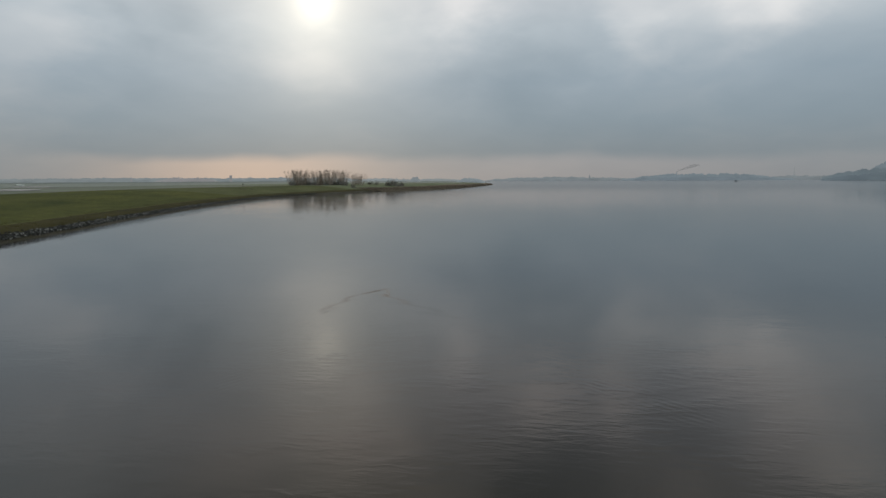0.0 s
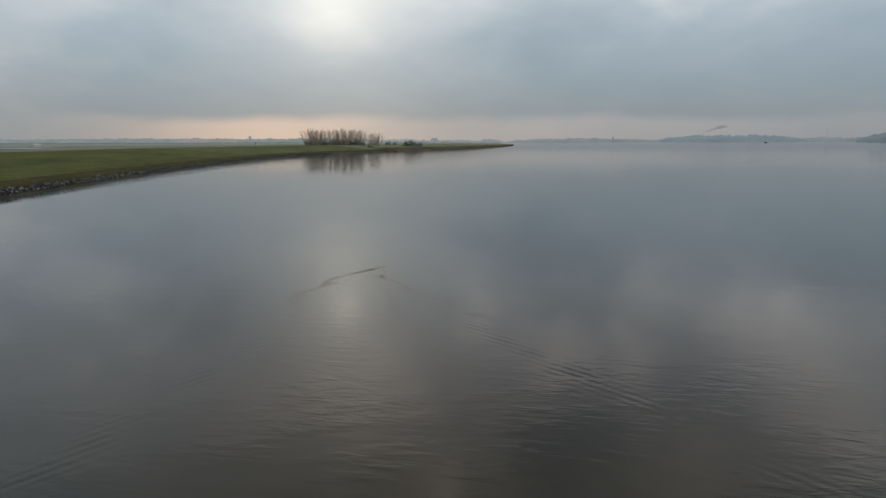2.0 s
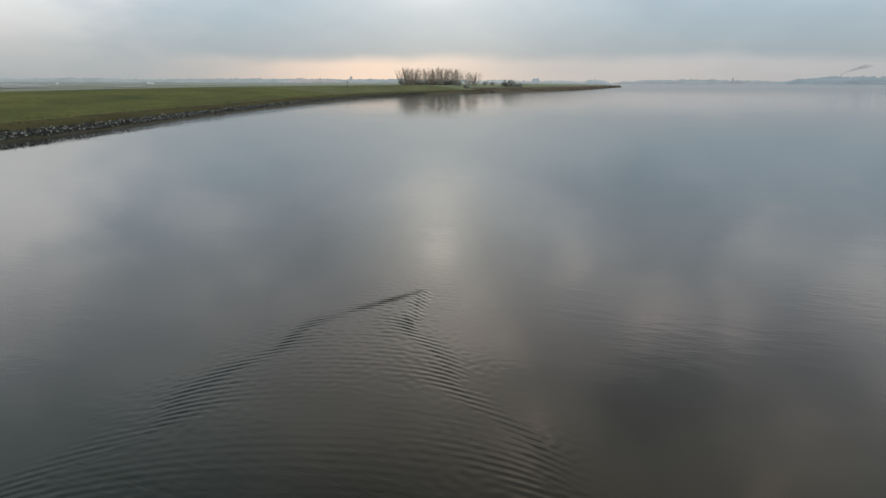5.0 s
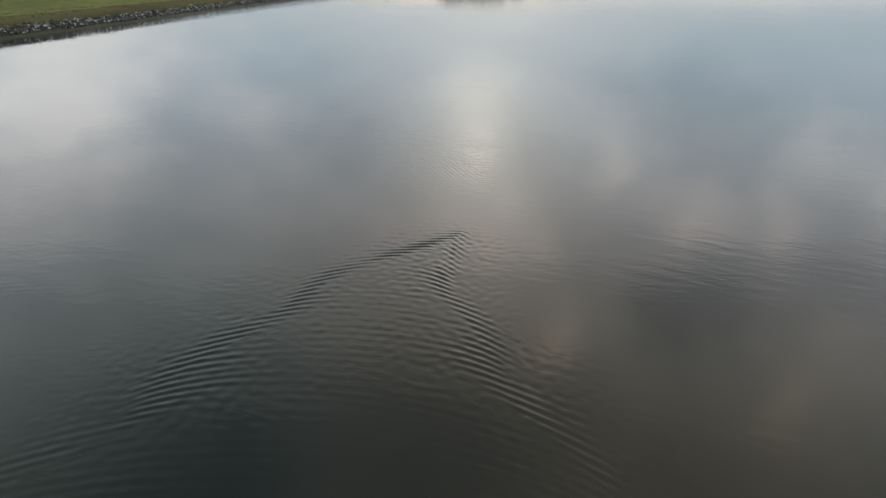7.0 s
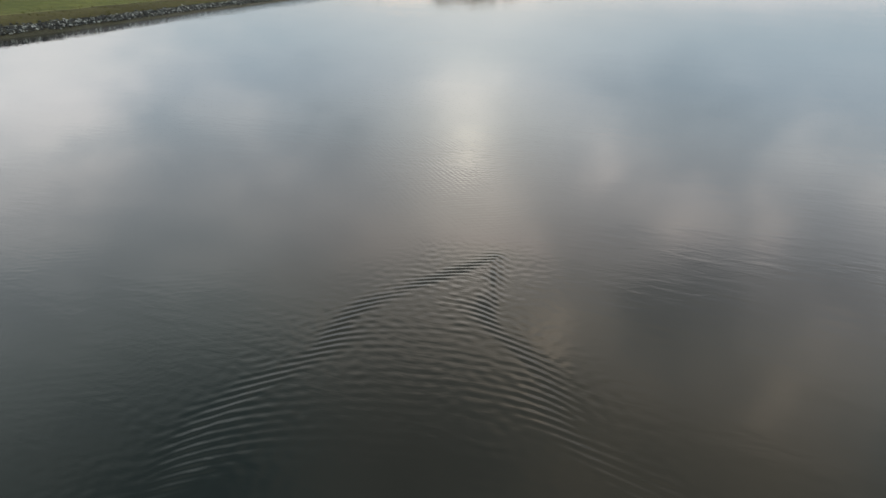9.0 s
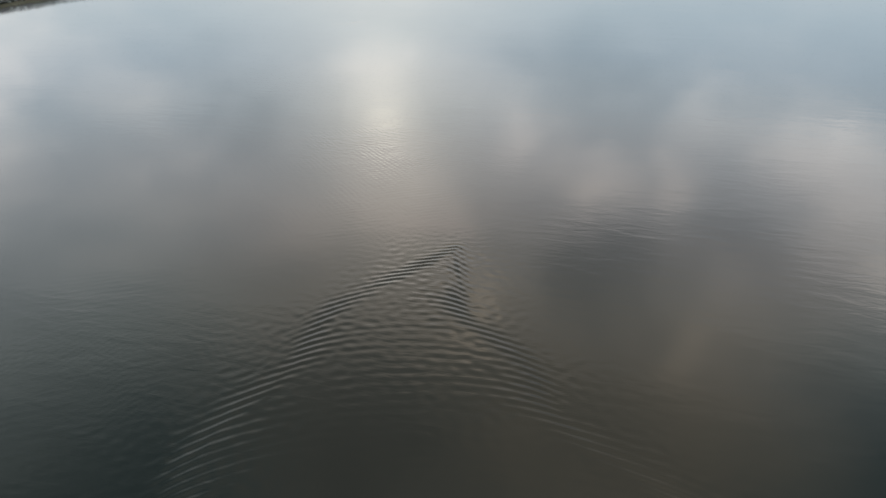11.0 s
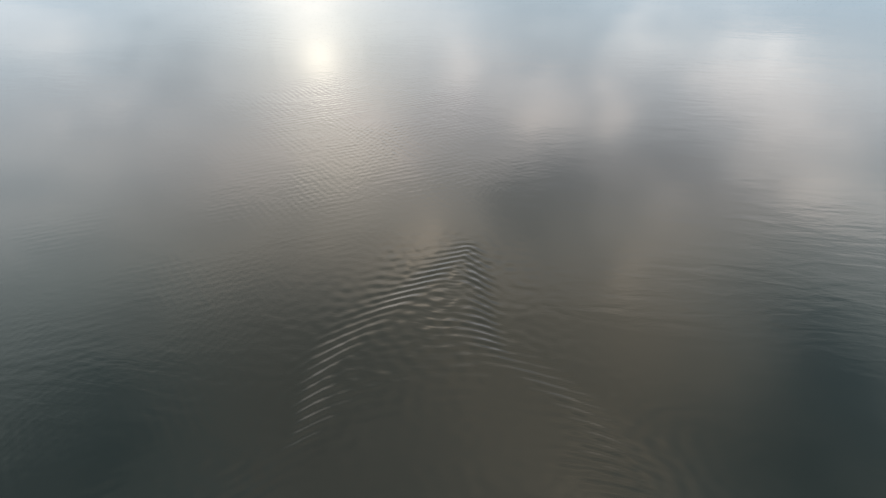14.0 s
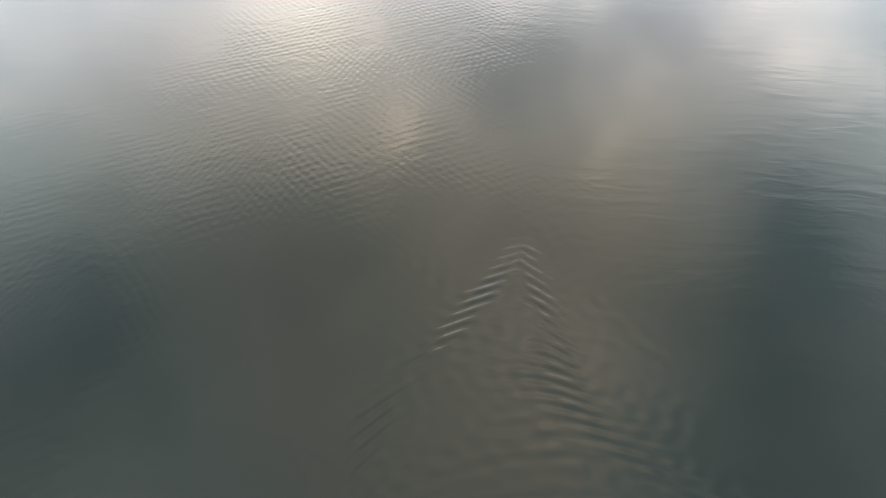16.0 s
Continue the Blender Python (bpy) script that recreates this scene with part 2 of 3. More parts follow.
    ripples = n.math("ADD", ripples, n.math("MULTIPLY", both, n.math("ADD", n.math("ADD", n.math("MULTIPLY", crossed, 0.58), n.math("MULTIPLY", glitter, 0.65)), n.math("MULTIPLY", patch, 0.10))))
    ripples = n.math("ADD", ripples, n.math("MULTIPLY", fine, n.math("ADD", n.math("MULTIPLY", crossed, 0.12), n.math("ADD", n.math("MULTIPLY", patch, 0.05), 0.015))))
    # too far off to tell the ripples apart, they only blur what the water mirrors
    n.put(shader.inputs["Roughness"], n.math("MAXIMUM", n.fit(apart.outputs[1], 120.0, 700.0, 0.02, 0.15), n.math("MULTIPLY", lap, 0.14)))
    bump(n, shader, n.math("ADD", ripples, n.math("MULTIPLY", calm, 0.35)), 0.010)
    return mat


# far things glow evenly, in place of the haze in front of them
def haze_glow_material(name, glow, body):
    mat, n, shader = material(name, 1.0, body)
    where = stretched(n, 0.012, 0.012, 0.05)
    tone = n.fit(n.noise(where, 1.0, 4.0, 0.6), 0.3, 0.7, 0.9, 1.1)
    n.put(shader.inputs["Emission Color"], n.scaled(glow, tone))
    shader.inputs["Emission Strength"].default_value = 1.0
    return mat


WATER = water_material()
LIP_GRASS = surface("bleached_grass_edge", [(0.075, 0.080, 0.022), (0.105, 0.108, 0.034), (0.14, 0.14, 0.05)], 0.3, 0.95, 0.12, 2.0)
# a paler copy of the meadow: distance haze is mixed into its colour
MISTY_FIELD = surface("haze_paled_wet_meadow", [(0.15, 0.168, 0.142), (0.19, 0.207, 0.18), (0.23, 0.248, 0.222)], 0.008, 0.62, 0.02, 0.6, (0.3, 1.8, 1), 30, sheen=0.25)
DYKE_GRASS = surface("dyke_grass", [(0.036, 0.045, 0.007), (0.068, 0.074, 0.011), (0.108, 0.106, 0.020)], 0.06, 0.9, 0.12, 1.3, (1, 0.4, 1), 15)
VERGE_GRASS = surface("rough_verge_grass", [(0.036, 0.030, 0.010), (0.050, 0.042, 0.013), (0.072, 0.060, 0.019)], 0.16, 0.95, 0.15, 1.8, (1, 0.5, 1), 10)
# these meadow colours are greyed for haze, the far one most
FIELD = surface("hazed_wet_meadow", [(0.075, 0.088, 0.056), (0.11, 0.122, 0.085), (0.16, 0.165, 0.125)], 0.012, 0.62, 0.02, 0.6, (0.35, 1.6, 1), 30, sheen=0.25)
FAR_FIELD = surface("far_hazed_meadow", [(0.18, 0.20, 0.195), (0.21, 0.23, 0.225), (0.24, 0.26, 0.255)], 0.004, 1.0, 0, 1, (0.3, 2.0, 1), 20)
MUD = surface("wet_stony_bed", [(0.018, 0.016, 0.0075), (0.025, 0.0225, 0.0105), (0.034, 0.031, 0.015)], 1.1, 0.6, 0.06, 4.0)
STONE = bpy.data.materials.new("basalt_riprap")
STONE.use_nodes = True
n = Nodes(STONE.node_tree)
shader = n.add("ShaderNodeBsdfPrincipled")
pick = n.add("ShaderNodeObjectInfo").outputs["Random"]
isle = n.add("ShaderNodeNewGeometry").outputs["Random Per Island"]
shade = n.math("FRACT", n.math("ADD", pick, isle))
colour = n.ramp(shade, [(0.0, (0.006, 0.006, 0.006)), (0.5, (0.014, 0.014, 0.015)), (0.80, (0.070, 0.072, 0.072)), (1.0, (0.34, 0.34, 0.33))])
grain = n.noise(stretched(n, 1, 1, 1), 9.0, 4.0, 0.65)
n.put(shader.inputs["Base Color"], n.scaled(colour, n.fit(grain, 0.25, 0.75, 0.65, 1.3)))
shader.inputs["Roughness"].default_value = 0.7
shader.inputs["Specular IOR Level"].default_value = 0.25
bump(n, shader, grain, 0.03)
n.put(n.add("ShaderNodeOutputMaterial").inputs[0], shader.outputs[0])
BARK = surface("bare_bark", [(0.30, 0.25, 0.215), (0.36, 0.30, 0.26), (0.42, 0.355, 0.31)], 2.0, 0.9, 0.02, 8.0)
TWIG = surface("winter_twigs", [(0.32, 0.265, 0.225), (0.38, 0.315, 0.27), (0.44, 0.37, 0.32)], 0.5, 0.9)
SHRUB = surface("shrub_growth", [(0.15, 0.145, 0.14), (0.185, 0.178, 0.168), (0.225, 0.213, 0.20)], 0.6, 0.9)
REED = surface("winter_reed", [(0.20, 0.16, 0.125), (0.25, 0.20, 0.16), (0.31, 0.25, 0.20)], 0.08, 0.95)
REED_BED = surface("brown_reed_litter", [(0.17, 0.145, 0.110), (0.21, 0.18, 0.138), (0.26, 0.22, 0.17)], 0.06, 0.95, 0.1, 1.0)
# distant copies of the dyke grass, dulled and paled to paint in haze
MID_GRASS = surface("hazed_dyke_grass", [(0.066, 0.072, 0.026), (0.092, 0.098, 0.038), (0.125, 0.128, 0.054)], 0.05, 0.95, 0.1, 1.0, (1, 0.4, 1), 15)
PALE_GRASS = surface("hazed_headland_grass", [(0.13, 0.15, 0.085), (0.17, 0.185, 0.115), (0.22, 0.225, 0.15)], 0.03, 0.95, 0.1, 1.0)
TUFT = surface("dry_grass_tufts", [(0.055, 0.050, 0.014), (0.070, 0.064, 0.018), (0.090, 0.080, 0.026)], 0.3, 0.95)
# glow tones hold the haze over the far woods, village and towers
FAR_WOOD = haze_glow_material("misty_far_woods", (0.135, 0.165, 0.190), (0.05, 0.06, 0.06))
HAZE_WOOD = haze_glow_material("hazy_horizon_woods", (0.192, 0.212, 0.219), (0.05, 0.06, 0.06))
BLUE_WOOD = haze_glow_material("blue_haze_woods", (0.168, 0.190, 0.200), (0.05, 0.06, 0.06))
VILLAGE = haze_glow_material("hazy_village", (0.196, 0.196, 0.201), (0.06, 0.06, 0.06))
FARTHER_WOOD = haze_glow_material("misty_horizon_woods", (0.158, 0.178, 0.192), (0.05, 0.06, 0.06))
MID_WOOD = haze_glow_material("pale_misty_woods", (0.155, 0.182, 0.200), (0.05, 0.06, 0.06))
ISLE_WOOD = haze_glow_material("misty_island_woods", (0.095, 0.120, 0.140), (0.05, 0.06, 0.06))
WHITE = surface("weathered_white_boards", [(0.70, 0.70, 0.68), (0.78, 0.78, 0.76), (0.82, 0.82, 0.80)], 0.5, 0.6)
ROOF = surface("pale_sheet_roof", [(0.55, 0.56, 0.57), (0.62, 0.63, 0.64), (0.70, 0.71, 0.72)], 0.4, 0.5)
POST = surface("tarred_timber", [(0.035, 0.03, 0.027), (0.05, 0.044, 0.038), (0.075, 0.066, 0.056)], 3.0, 0.8)
HULL = surface("dark_hull_paint", [(0.03, 0.032, 0.036), (0.045, 0.047, 0.05), (0.06, 0.062, 0.066)], 1.0, 0.5)

# ---- building helpers ----


def mesh_of(name, verts, faces, mats, smooth=False, slots=None):
    data = bpy.data.meshes.new(name)
    data.from_pydata(verts, [], faces)
    for mat in mats if isinstance(mats, (list, tuple)) else [mats]:
        data.materials.append(mat)
    if slots is not None:
        data.polygons.foreach_set("material_index", slots)
    if smooth:
        data.polygons.foreach_set("use_smooth", [True] * len(data.polygons))
    data.update()
    return data


def part(name, data, parent, label=""):
    ob = new(name, data)
    ob.parent = parent
    return tagged(ob, label)


def thing(name, label, category, group="", kind=""):
    return tagged(new(name), label, category, group, kind)


class Shape:
    """Collects vertices and faces of one part."""

    def __init__(self):
        self.v, self.f = [], []

    def limb(self, a, b, ra, rb, sides=4):
        a, b = Vector(a), Vector(b)
        d = (b - a).normalized()
        x = d.orthogonal().normalized()
        y = d.cross(x)
        k = len(self.v)
        for p, r in ((a, ra), (b, rb)):
            for i in range(sides):
                t = 2 * math.pi * i / sides
                self.v.append(p + (x * math.cos(t) + y * math.sin(t)) * r)
        for i in range(sides):
            j = (i + 1) % sides
            self.f.append((k + i, k + j, k + sides + j, k + sides + i))

    def quad(self, a, b, c, d):
        k = len(self.v)
        self.v += [a, b, c, d]
        self.f.append((k, k + 1, k + 2, k + 3))

    def box(self, x0, y0, z0, x1, y1, z1):
        k = len(self.v)
        self.v += [(x, y, z) for z in (z0, z1) for x, y in ((x0, y0), (x1, y0), (x1, y1), (x0, y1))]
        self.f += [tuple(k + i for i in q) for q in ((3, 2, 1, 0), (4, 5, 6, 7), (0, 1, 5, 4), (1, 2, 6, 5), (2, 3, 7, 6), (3, 0, 4, 7))]

    def mesh(self, name, mat, smooth=False):
        return mesh_of(name, [tuple(p) for p in self.v], self.f, mat, smooth)


# ---- the shore ----
SHORE = [(-30, -700), (-42, -240), (-50, -60), (-56, 20), (-59.3, 60), (-61.8, 82), (-64.6, 98), (-68, 116), (-72, 138), (-77.2, 170),
         (-83, 216), (-86, 255), (-85.5, 292), (-80, 336), (-71, 388), (-57, 433), (-41, 460), (-14, 512), (12, 620), (29, 724),
         (45, 830), (57, 905)]


def glide(points, step):
    """A smooth line through points (Catmull-Rom)."""
    out = []
    p = [Vector(q) for q in points]
    p = [2 * p[0] - p[1]] + p + [2 * p[-1] - p[-2]]
    for i in range(1, len(p) - 2):
        count = max(2, int((p[i + 1] - p[i]).length / step))
        for j in range(count):
            t = j / count
            out.append(0.5 * (2 * p[i] + (p[i + 1] - p[i - 1]) * t + (2 * p[i - 1] - 5 * p[i] + 4 * p[i + 1] - p[i + 2]) * t * t
                              + (3 * p[i] - 3 * p[i + 1] + p[i + 2] - p[i - 1]) * t ** 3))
    out.append(p[-2])
    return out


LINE = [q + Vector((noise.noise((q.x * 0.12, q.y * 0.12, 0)) * 0.7, 0)) for q in glide(SHORE, 2.5)]
LINE_X = np.array([q.x for q in LINE])
LINE_Y = np.array([q.y for q in LINE])
PROFILE_D = [-8, -2, 0, 0.6, 1.6, 2.5, 5.0, 6.0, 12.5, 20, 30, 38, 44, 58, 75, 5000]
PROFILE_Z = [-1.5, -0.5, 0.0, 0.38, 0.78, 0.96, 1.42, 1.52, 1.78, 2.3, 3.1, 3.6, 3.8, 3.98, 4.0, 4.0]


def bank(d, y):
    """Height of the land d metres inland of the waterline."""
    z = float(np.interp(d, PROFILE_D, PROFILE_Z))
    rise = 1 + 0.12 * min(max((y - 150) / 150, 0), 1)
    taper = 1 - 0.45 * min(max((y - 520) / 360, 0), 1)
    return z * rise * taper if z > 0 else z


def land_z(x, y):
    return bank(float(np.min(np.hypot(LINE_X - x, LINE_Y - y))), y)


def inland(i):
    """The way from the waterline into the land."""
    t = min(max((LINE[i].y - 250) / 500, 0), 1)
    a = radians(182 - 88 * t ** 0.9)
    return Vector((math.cos(a), math.sin(a)))


ROWS = [-8, -2, 0, 0.5, 1.0, 1.6, 2.2, 3, 4, 5, 5.8, 6.4, 7.5, 8.1, 10, 12.5, 15, 18, 22, 27, 32, 36, 39, 42, 46, 52, 60, 72, 90, 120, 160, 220, 300, 400, 540, 720, 950, 1300, 1800, 2600, 3800]
verts, faces, slots = [], [], []
for i, q in enumerate(LINE):
    u = inland(i)
    for d in ROWS:
        p = q + u * d
        z = bank(d, q.y)
        if d > 1.5:
            s = min(1, d / 20) * (1 if d < 70 else 0.3)
            z += s * 0.22 * noise.noise((p.x * 0.09, p.y * 0.05, 0)) + 0.10 * noise.noise((p.x * 0.5, p.y * 0.5, 3))
        elif d >= 0.5:
            z += 0.12 * noise.noise((p.x * 0.9, p.y * 0.9, 5))
        verts.append((p.x, p.y, z))
m = len(ROWS)
for i in range(len(LINE) - 1):
    for j in range(m - 1):
        faces.append((i * m + j, i * m + m + j, i * m + m + j + 1, i * m + j + 1))
        d = 0.5 * (ROWS[j] + ROWS[j + 1])
        # land farther off takes the copies with haze in their colour
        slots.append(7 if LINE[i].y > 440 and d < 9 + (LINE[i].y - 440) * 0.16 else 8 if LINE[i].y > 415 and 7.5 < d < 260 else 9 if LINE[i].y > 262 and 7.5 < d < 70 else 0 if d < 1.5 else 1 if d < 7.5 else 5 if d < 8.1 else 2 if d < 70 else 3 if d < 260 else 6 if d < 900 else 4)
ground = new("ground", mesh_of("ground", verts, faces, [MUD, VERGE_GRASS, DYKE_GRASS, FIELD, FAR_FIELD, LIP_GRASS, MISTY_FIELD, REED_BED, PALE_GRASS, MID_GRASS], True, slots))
tagged(ground, "grassy dyke with a brown verge and wet meadows behind", "ground", kind="structure")

# ---- the water: one sheet, with the ripples of a swimmer's wake worked out on it ----
X0, Y0, STEP, NX, NY = -20.5, 19.0, 0.034, 864, 840
MIDDLE, WIDE = -5.6, 1.20  # the wake spreads wider than still-water theory has it


def wake():
    """Heights left by a small moving weight on deep water (linear waves)."""
    g, tension, fade = 9.81, 7.3e-5, 3.2e-5
    kx = 2 * np.pi * np.fft.fftfreq(NX, STEP)[None, :]
    ky = 2 * np.pi * np.fft.fftfreq(NY, STEP)[:, None]
    k = np.sqrt(kx * kx + ky * ky)
    k[0, 0] = 1.0
    omega = np.sqrt(g * k + tension * k ** 3)
    dt, speed, size = 0.10, 0.61, 0.043
    damp = np.exp(-2 * fade * k * k * dt)
    turn_c = (np.cos(omega * dt) * damp).astype(np.float32)
    rise = (np.sin(omega * dt) * damp * k / omega).astype(np.float32)
    fall = (np.sin(omega * dt) * damp * omega / k).astype(np.float32)
    weight = (np.exp(-0.5 * (k * size) ** 2) * dt).astype(np.float32)
    track = glide([(-0.4, 20.5), (-2.1, 25.5), (-3.7, 31.0), (-4.6, 35.0), (-5.3, 38.0), (-5.8, 40.6), (-5.75, 43.0), (-5.15, 45.1)], 0.02)
    track = np.array([tuple(p) for p in track])
    # the swimmer does not keep a straight line
    track[:, 0] += 0.10 * np.sin((45.1 - track[:, 1]) * 1.25) * np.clip((45.1 - track[:, 1]) / 2, 0, 1)
    track[:, 0] = MIDDLE + (track[:, 0] - MIDDLE) / WIDE
    length = np.concatenate([[0], np.cumsum(np.hypot(*np.diff(track, axis=0).T))])
    eta = np.zeros((NY, NX), np.complex64)
    phi = np.zeros((NY, NX), np.complex64)
    steps = int(length[-1] / (speed * dt))
    for s in range(steps + 1):
        eta, phi = eta * turn_c + phi * rise, phi * turn_c - eta * fall
        along = length[-1] - (steps - s) * speed * dt
        x = np.interp(along, length, track[:, 0]) - X0
        y = np.interp(along, length, track[:, 1]) - Y0
        push = min(1, s * dt / 4) * (1 + 0.45 * noise.noise((s * dt * 0.5, 0.5, 0)) + 0.5 * noise.noise((s * dt * 1.7, 4.5, 0)))
        phi -= weight * (np.exp(-1j * ky * y).astype(np.complex64) * (push * np.exp(-1j * kx * x)).astype(np.complex64))
    eta[0, 0] = 0
    # the waves that cross the track are the weak ones
    short = np.clip((k * speed ** 2 / g - 1.05) / 0.55, 0, 1)
    eta *= 0.06 + 0.94 * short * short * (3 - 2 * short)
    return np.fft.ifft2(eta).real


height = wake()
height *= 0.0080 / np.quantile(np.abs(height), 0.999)
height = 0.012 * np.tanh(height / 0.012)
# crests are sharper than troughs
height += 18.0 * (height * height - np.mean(height * height))
# crests that come and go
rough = np.random.default_rng(4).normal(size=(NY, NX))
ky, kx = np.meshgrid(np.fft.fftfreq(NY, STEP), np.fft.fftfreq(NX, STEP), indexing="ij")
rough = np.fft.ifft2(np.fft.fft2(rough) * np.exp(-((kx * kx + ky * ky) * 1.3 ** 2))).real
height *= np.clip(1.0 + 0.22 * rough / rough.std(), 0.4, 1.6)
# short ruffles broken off the arms
swell = np.fft.ifft2(np.fft.fft2(np.abs(height)) * np.exp(-((kx * kx + ky * ky) * 3.2 ** 2))).real
ring = np.sqrt((kx * WIDE * 0.8) ** 2 + ky * ky)
chop = np.random.default_rng(9).normal(size=(NY, NX))
chop = np.fft.ifft2(np.fft.fft2(chop) * np.exp(-((ring - 3.6) / 1.0) ** 2)).real
height += 0.95 * swell * chop / chop.std()
behind = np.hypot(X0 + STEP * np.arange(NX)[None, :] + 5.3, Y0 + STEP * np.arange(NY)[:, None] - 45.1)
height *= np.clip(0.66 + behind / 9, 0.66, 1.0) * (1 + 0.10 * np.clip(behind - 6, 0, 14))
edge_x = np.clip(np.minimum(np.arange(NX), NX - 1 - np.arange(NX)) / 60, 0, 1)
edge_y = np.clip(np.minimum(np.arange(NY), NY - 1 - np.arange(NY)) / 60, 0, 1)
height *= edge_x[None, :] * edge_y[:, None]
gx, gy = np.meshgrid(MIDDLE + WIDE * (X0 + STEP * np.arange(NX) - MIDDLE), Y0 + STEP * np.arange(NY))
# older ripples of the same wake, spread out on either hand
worn = np.random.default_rng(12).normal(size=(NY, NX))
worn = np.fft.ifft2(np.fft.fft2(worn) * np.exp(-((kx * kx + ky * ky) * 1.6 ** 2))).real
worn = np.clip(0.75 + 0.5 * worn / worn.std(), 0.0, 1.6)
for x, y, dx, dy, slant, amount in ((-0.7, 35.1, 0.488, -0.873, -0.30, 0.0027), (-6.9, 35.6, -0.21, -0.978, 0.45, 0.0022)):
    run = (gx - x) * dx + (gy - y) * dy
    off = (gx - x) * -dy + (gy - y) * dx - (0.55 * np.sin(np.clip(run, 0, 21) * 0.15) if x > -5 else 0)
    band = np.exp(-(off / (0.45 + 0.03 * np.clip(run, 0, 20))) ** 2) * np.clip(run / 3, 0, 1) * np.clip((gy - 19.3) / 2, 0, 1)
    height += amount * worn * band * np.cos(2 * np.pi * (off * math.cos(slant) + run * math.sin(slant)) / 0.36)
co = np.stack([gx, gy, height], -1).reshape(-1, 3)
idx = np.arange(NX * NY).reshape(NY, NX)
quads = np.stack([idx[:-1, :-1], idx[:-1, 1:], idx[1:, 1:], idx[1:, :-1]], -1).reshape(-1, 4)
XA, XB, Y1, FAR = gx[0, 0], gx[0, -1], gy[-1, 0], 4900.0
rim = np.array([(x, y, 0) for y in (-FAR, Y0, Y1, FAR) for x in (-FAR, XA, XB, FAR)], float)
base = NX * NY
ring = [(base + r * 4 + c, base + r * 4 + c + 1, base + r * 4 + c + 5, base + r * 4 + c + 4) for r in range(3) for c in range(3) if (r, c) != (1, 1)]
co = np.concatenate([co, rim])
quads = np.concatenate([quads, np.array(ring)])
data = bpy.data.meshes.new("water")
data.vertices.add(len(co))
data.vertices.foreach_set("co", co.astype(np.float32).ravel())
data.loops.add(quads.size)
data.loops.foreach_set("vertex_index", quads.astype(np.int32).ravel())
data.polygons.add(len(quads))
data.polygons.foreach_set("loop_start", np.arange(0, quads.size, 4, dtype=np.int32))
data.polygons.foreach_set("use_smooth", np.ones(len(quads), bool))
data.materials.append(WATER)
data.update(calc_edges=True)
water = tagged(new("water", data), "calm grey lake water with a spreading wake of ripples", "water", kind="structure")
bed = new("lake_bed", mesh_of("lake_bed", [(-4900, -4900, -3), (4900, -4900, -3), (4900, 4900, -3), (-4900, 4900, -3)], [(0, 1, 2, 3)], MUD))
tagged(bed, "dark muddy lake bed under the water", "ground", kind="structure")

# ---- pools on the meadow ----
POOL, n, shader = material("still_pool_water", 0.06, (0.02, 0.022, 0.02))
shader.inputs["IOR"].default_value = 1.333
bump(n, shader, n.noise(stretched(n, 0.6, 0.6, 1), 1.0, 2.0), 0.004)


def pool(x, y, wide, deep, turn, seed):
    z = land_z(x, y) + 0.16
    ring = []
    for i in range(40):
        t = 2 * math.pi * i / 40
        r = 1 + 0.35 * noise.noise((math.cos(t) * 1.6, math.sin(t) * 1.6, seed))
        p = Matrix.Rotation(radians(turn), 2) @ Vector((math.cos(t) * wide * r, math.sin(t) * deep * r))
        ring.append((x + p.x, y + p.y, z))
    ob = new("meadow_pool", mesh_of("meadow_pool", ring, [tuple(range(40))], POOL))
    tagged(ob, "shallow rain pool lying in the wet meadow", "pool", "meadow pools", "structure")


for row in ((-208, 280, 30, 10, 127, 1), (-236, 246, 34, 13, 137, 2), (-310, 330, 45, 22, 134, 3), (-345, 300, 40, 20, 138, 4), (-420, 430, 60, 26, 133, 5), (-300, 420, 40, 14, 126, 6), (-520, 480, 70, 30, 138, 7)):
    pool(*row)

# ---- riprap along the waterline ----


def boulder(seed):
    bm = bmesh.new()
    bmesh.ops.create_icosphere(bm, subdivisions=1, radius=1.0)
    rng = random.Random(seed)
    flat = (1.0, rng.uniform(0.65, 0.95), rng.uniform(0.5, 0.75))
    for v in bm.verts:
        v.co *= rng.uniform(0.78, 1.12)
        v.co = Vector([c * s for c, s in zip(v.co, flat)])
    return bm


BOULDERS = []
for seed in range(9):
    bm = boulder(seed)
    data = bpy.data.meshes.new("boulder")
    bm.to_mesh(data)
    data.materials.append(STONE)
    BOULDERS.append(data)
    bm.free()

rng = random.Random(5)
spots = []
for i in range(len(LINE) - 1):
    q, r = LINE[i], LINE[i + 1]
    if not 40 < q.y < 345:
        continue
    span = (r - q).length
    dense = 50 if q.y < 190 else 18
    for _ in range(int(span * dense)):
        p = q.lerp(r, rng.random())
        d = rng.uniform(0.50, 2.0) if rng.random() < 0.93 else rng.uniform(0.35, 2.7)
        p = p + inland(i) * d
        size = rng.uniform(0.08, 0.21) * (1.2 if d > 1.0 else 1.0)
        spots.append((p.x, p.y, bank(d, p.y) + size * 0.15, size, rng.uniform(0, 360), rng.uniform(-25, 25), rng.randrange(9)))
near = sorted(spots, key=lambda s: abs(s[1] - 84))[:300]
taken = set(near)
riprap = thing("riprap", "dark basalt boulders piled along the waterline", "rocks", kind="structure")


def stone_pose(s):
    x, y, z, size, spin, lean, _ = s
    return pose(x, y, z, lean, lean * 0.6, spin) @ Matrix.Diagonal((size, size, size, 1))


